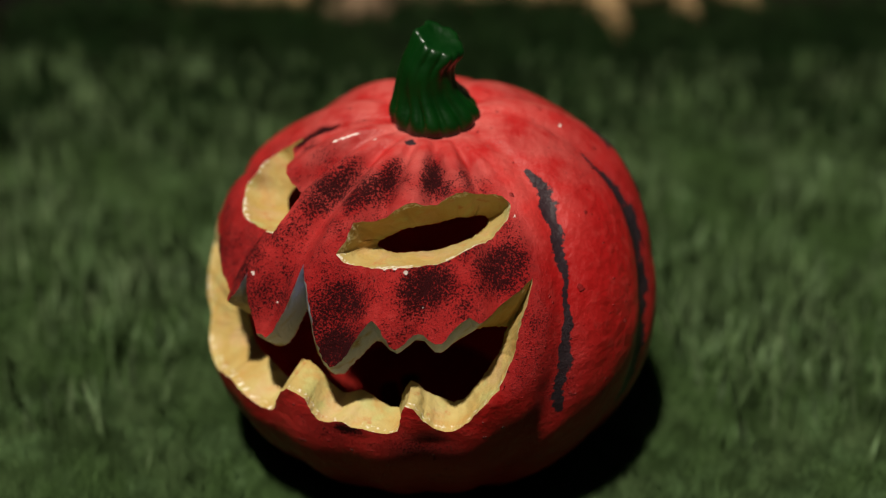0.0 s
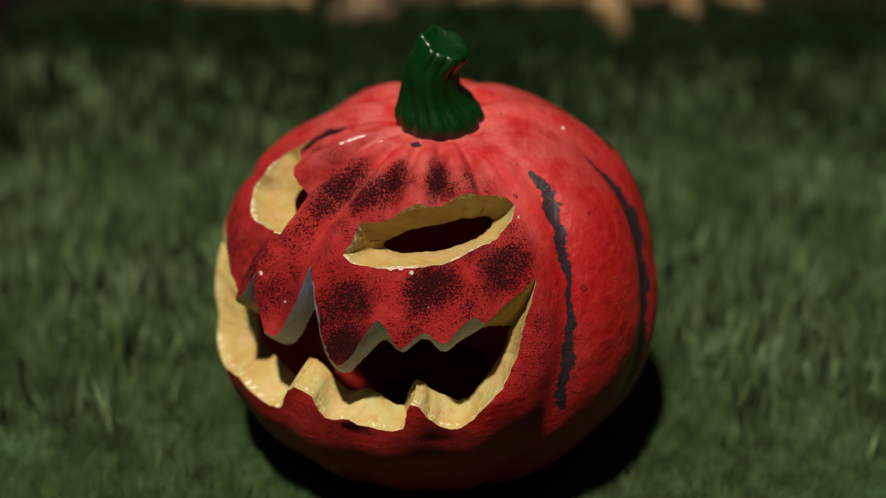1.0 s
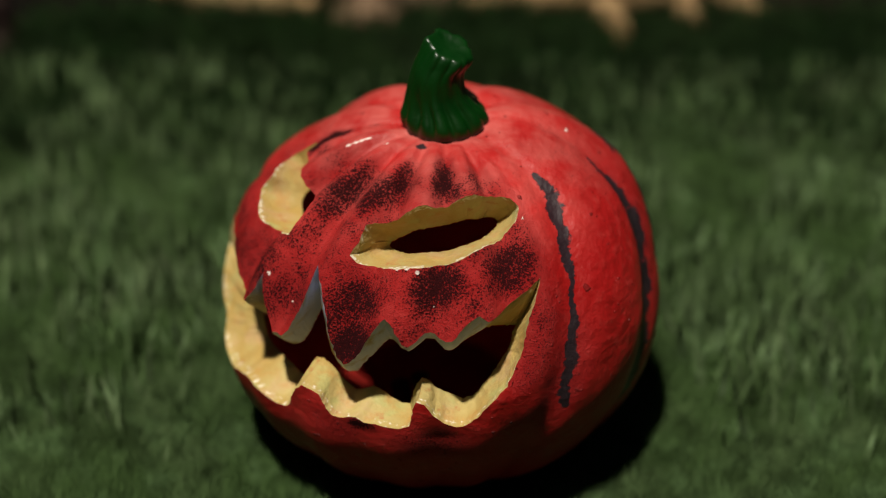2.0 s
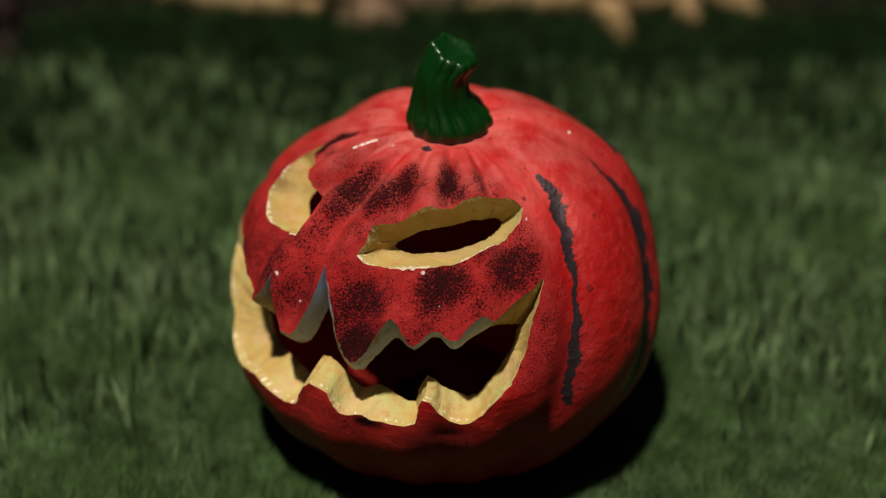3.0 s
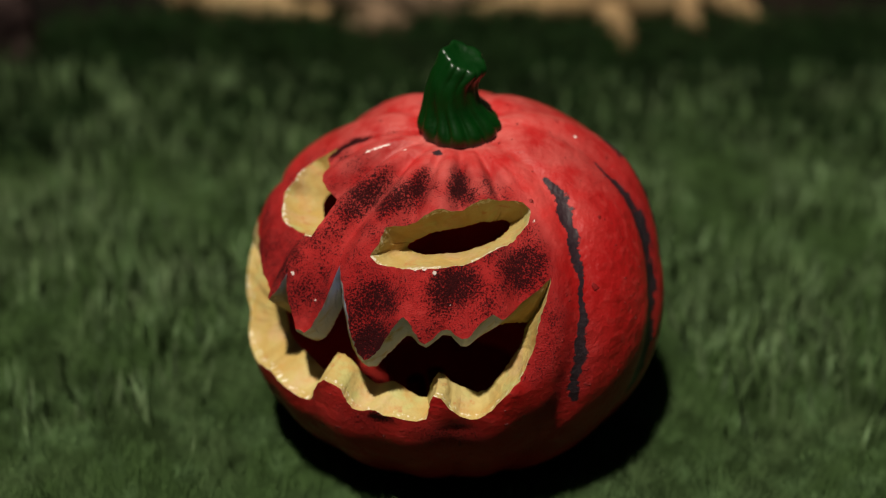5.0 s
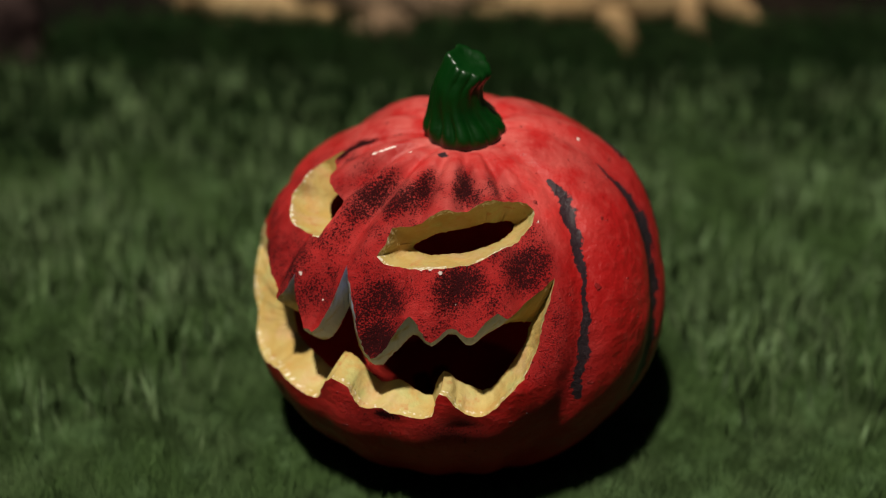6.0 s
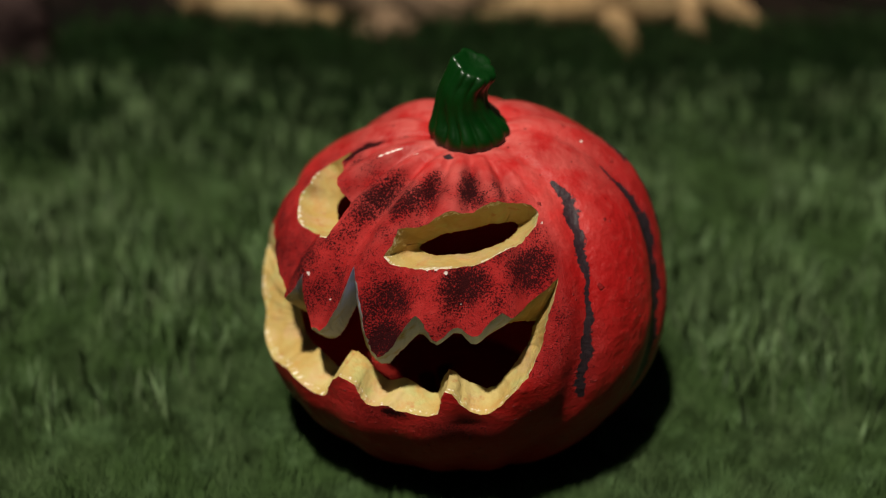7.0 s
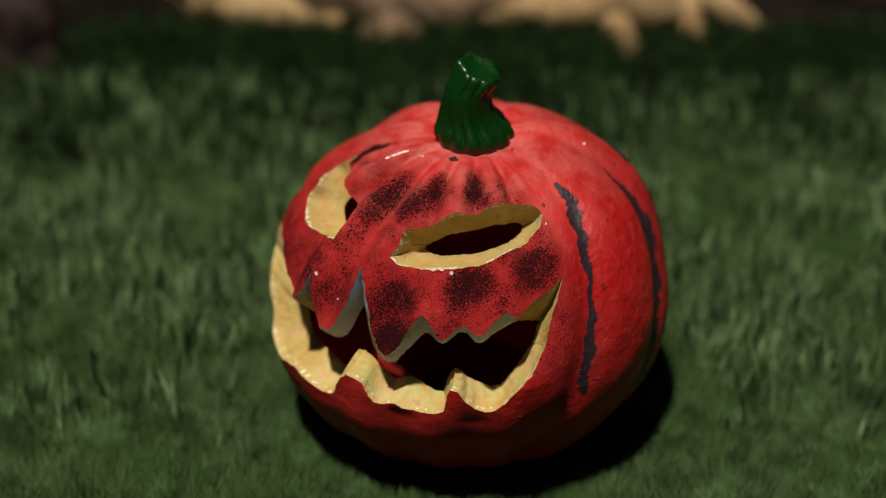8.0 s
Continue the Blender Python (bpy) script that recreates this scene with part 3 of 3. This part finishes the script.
def build_bed(material):
    bm = bmesh.new()
    rows = []
    for j in range(25):
        y = 0.52 + j * 0.06
        row = []
        for i in range(61):
            x = -1.8 + i * 0.06
            e = 0.02 * noise.noise((x * 6, 3.0, 1.0)) if j == 0 else 0
            z = -0.006 + min(1.0, j / 3) * 0.018 + 0.012 * noise.noise((x * 9, y * 9, 2.0)) * min(1, j)
            row.append(bm.verts.new((x, y + e, z)))
        rows.append(row)
    for a, b in zip(rows, rows[1:]):
        for i in range(60):
            bm.faces.new((a[i], a[i + 1], b[i + 1], b[i]))
    return tagged(part("soil_bed", bm, material), "dark brown bare soil bed behind the lawn", "soil bed", kind="structure")


def keep_lawn(x, y, rng):
    d = math.hypot(x, y)
    if d < 0.098:
        return 0
    k = 0.92 + 0.08 * min(1.0, max(0.0, (d - 0.10) / 0.08))
    if y > 0.31:
        if rng.uniform() < (y - 0.31) / 0.14:
            return 0
    return k * (0.8 + 0.35 * noise.noise((x * 7, y * 7, 0)))


def keep_tuft(x, y, rng):
    if rng.uniform() > (y + 0.06) / 0.18 or math.hypot(x, y) < 0.16 or noise.noise((x * 13, y * 13, 8.0)) < rng.uniform(-0.35, 0.35) + 0.25 * abs(y - 0.16):
        return 0
    return 0.9


def keep_edge(x, y, rng):
    if abs(x + 0.445) < 0.09 and y > 0.46 or rng.uniform() > (y - 0.28) / 0.14:
        return 0
    return 0.9 + 0.4 * noise.noise((x * 9, y * 9, 4.0))


def keep_far(x, y, rng):
    return 0 if abs(x) < (0.56 if y > 0.04 else 0.46) and -0.17 < y < 0.62 else 1.0 if y < 0.6 else 0


build_ground(lawn_soil())
pumpkin = build_pumpkin()
cam.data.dof.focus_object = next(o for o in pumpkin.children if o.name == "skin")
build_stem(pumpkin, stem_paint())
red_plastic = plain("red_plastic", (0.18, 0.010, 0.007), 0.9)
led_light, bulbs = build_led_unit(red_plastic, plain("dark_plastic", (0.030, 0.006, 0.005), 0.6), glowing_red())
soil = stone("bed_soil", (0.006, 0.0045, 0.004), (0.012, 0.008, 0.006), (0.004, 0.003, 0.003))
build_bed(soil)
tan = stone("tan_stone", (0.26, 0.16, 0.085), (0.42, 0.29, 0.16), (0.13, 0.075, 0.04))
wood = stone("pale_root", (0.34, 0.21, 0.10), (0.47, 0.33, 0.17), (0.20, 0.12, 0.06))
mid = stone("dull_brown_stone", (0.17, 0.11, 0.07), (0.30, 0.20, 0.12), (0.05, 0.03, 0.02))
brown = stone("brown_stone", (0.026, 0.016, 0.015), (0.060, 0.038, 0.034), (0.008, 0.005, 0.005))
bark = stone("dull_brown_bark", (0.07, 0.045, 0.028), (0.16, 0.11, 0.07), (0.02, 0.013, 0.009))
build_stone(-0.445, 0.520, (0.090, 0.048, 0.085), brown, 3.0, "purple-brown stone at the lawn's edge")
build_stone(-0.225, 0.680, (0.070, 0.050, 0.050), mid, 7.0, "dull brown stone on dark soil")
build_stone(-0.115, 0.690, (0.075, 0.050, 0.045), mid, 11.0, "low rounded brown stone on dark soil")
build_stone(-0.010, 0.680, (0.070, 0.050, 0.045), mid, 23.0, "small brown stone between two larger ones")
build_stone(0.070, 0.680, (0.085, 0.052, 0.050), tan, 15.0, "broad sunlit tan stone on dark soil")
build_stone(0.390, 0.690, (0.080, 0.050, 0.040), brown, 19.0, "purple-brown stone on dark soil")
build_stone(-0.070, 0.560, (0.034, 0.022, 0.022), mid, 31.0, "small dull stone at the lawn's edge")
for points, radius in ((((0.100, 0.70, 0.060), (0.125, 0.60, 0.036), (0.160, 0.505, 0.004)), 0.036), (((0.170, 0.72, 0.060), (0.195, 0.62, 0.036), (0.222, 0.525, 0.004)), 0.035),
                       (((0.160, 0.66, 0.050), (0.225, 0.615, 0.032), (0.288, 0.572, 0.004)), 0.028), (((0.195, 0.600, 0.038), (0.100, 0.580, 0.030), (0.022, 0.574, 0.012)), 0.050),
                       (((-0.290, 0.70, 0.060), (-0.235, 0.61, 0.032), (-0.200, 0.555, 0.004)), 0.032), (((-0.160, 0.70, 0.060), (-0.135, 0.62, 0.032), (-0.112, 0.570, 0.004)), 0.022)):
    build_root(points, radius, wood, "pale tan bare tree root lying on the bed")
build_root(((-0.245, 0.606, 0.034), (-0.190, 0.584, 0.026), (-0.110, 0.578, 0.014)), 0.040, wood, "tan tree root lying along the bed's edge")
build_root(((-0.150, 0.610, 0.034), (-0.060, 0.590, 0.024), (0.020, 0.580, 0.012)), 0.034, bark, "dull brown tree root on dark soil")
lawn_green = grass_green("lawn_green", (0.066, 0.118, 0.036), (0.084, 0.147, 0.047), (0.118, 0.180, 0.073))
build_grass("lawn_grass", 190000, (-0.56, 0.56, 0.04, 0.56), 0.027, 0.0014, lawn_green, 1, "short green mown lawn grass", keep_lawn)
build_grass("fine_grass", 210000, (-0.46, 0.46, -0.17, 0.04), 0.024, 0.0007, lawn_green, 4, "fine short green lawn grass before the pumpkin", keep_lawn)
# band of shade before the bed put into near-black blade colours
build_grass("edge_grass", 30000, (-0.66, 0.66, 0.28, 0.560), 0.042, 0.0030,
            grass_green("edge_green_shade", (0.006, 0.017, 0.004), (0.013, 0.033, 0.008), (0.018, 0.034, 0.010)), 2, "long grass along the bed, coloured dark as a band of shade", keep_edge)
build_grass("grass_tufts", 8500, (-0.56, 0.56, -0.17, 0.44), 0.046, 0.0046,
            grass_green("tuft_green", (0.085, 0.143, 0.049), (0.120, 0.186, 0.074), (0.16, 0.22, 0.105)), 9, "broader paler blades standing through the lawn", keep_tuft, (0.05, 0.3))
build_grass("far_grass", 14000, (-2.2, 2.2, -2.2, 0.6), 0.040, 0.008,
            grass_green("far_green", (0.080, 0.142, 0.043), (0.122, 0.205, 0.067), (0.190, 0.265, 0.117)), 5, "green lawn grass further off", keep_far)

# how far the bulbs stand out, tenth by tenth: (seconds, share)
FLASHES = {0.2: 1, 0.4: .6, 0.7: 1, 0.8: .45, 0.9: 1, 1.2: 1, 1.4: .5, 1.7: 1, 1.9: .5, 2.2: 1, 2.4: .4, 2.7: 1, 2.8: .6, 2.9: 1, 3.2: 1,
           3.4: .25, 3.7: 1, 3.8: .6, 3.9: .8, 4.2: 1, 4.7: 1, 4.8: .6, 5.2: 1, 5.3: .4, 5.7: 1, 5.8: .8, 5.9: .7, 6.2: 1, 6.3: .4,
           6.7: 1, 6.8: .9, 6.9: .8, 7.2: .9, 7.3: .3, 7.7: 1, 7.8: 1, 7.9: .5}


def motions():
    for bulb, blink_cap, at in bulbs:
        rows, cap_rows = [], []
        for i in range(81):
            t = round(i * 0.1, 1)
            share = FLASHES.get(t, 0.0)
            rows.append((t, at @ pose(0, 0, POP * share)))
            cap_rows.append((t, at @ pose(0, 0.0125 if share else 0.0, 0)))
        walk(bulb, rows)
        walk(blink_cap, cap_rows)


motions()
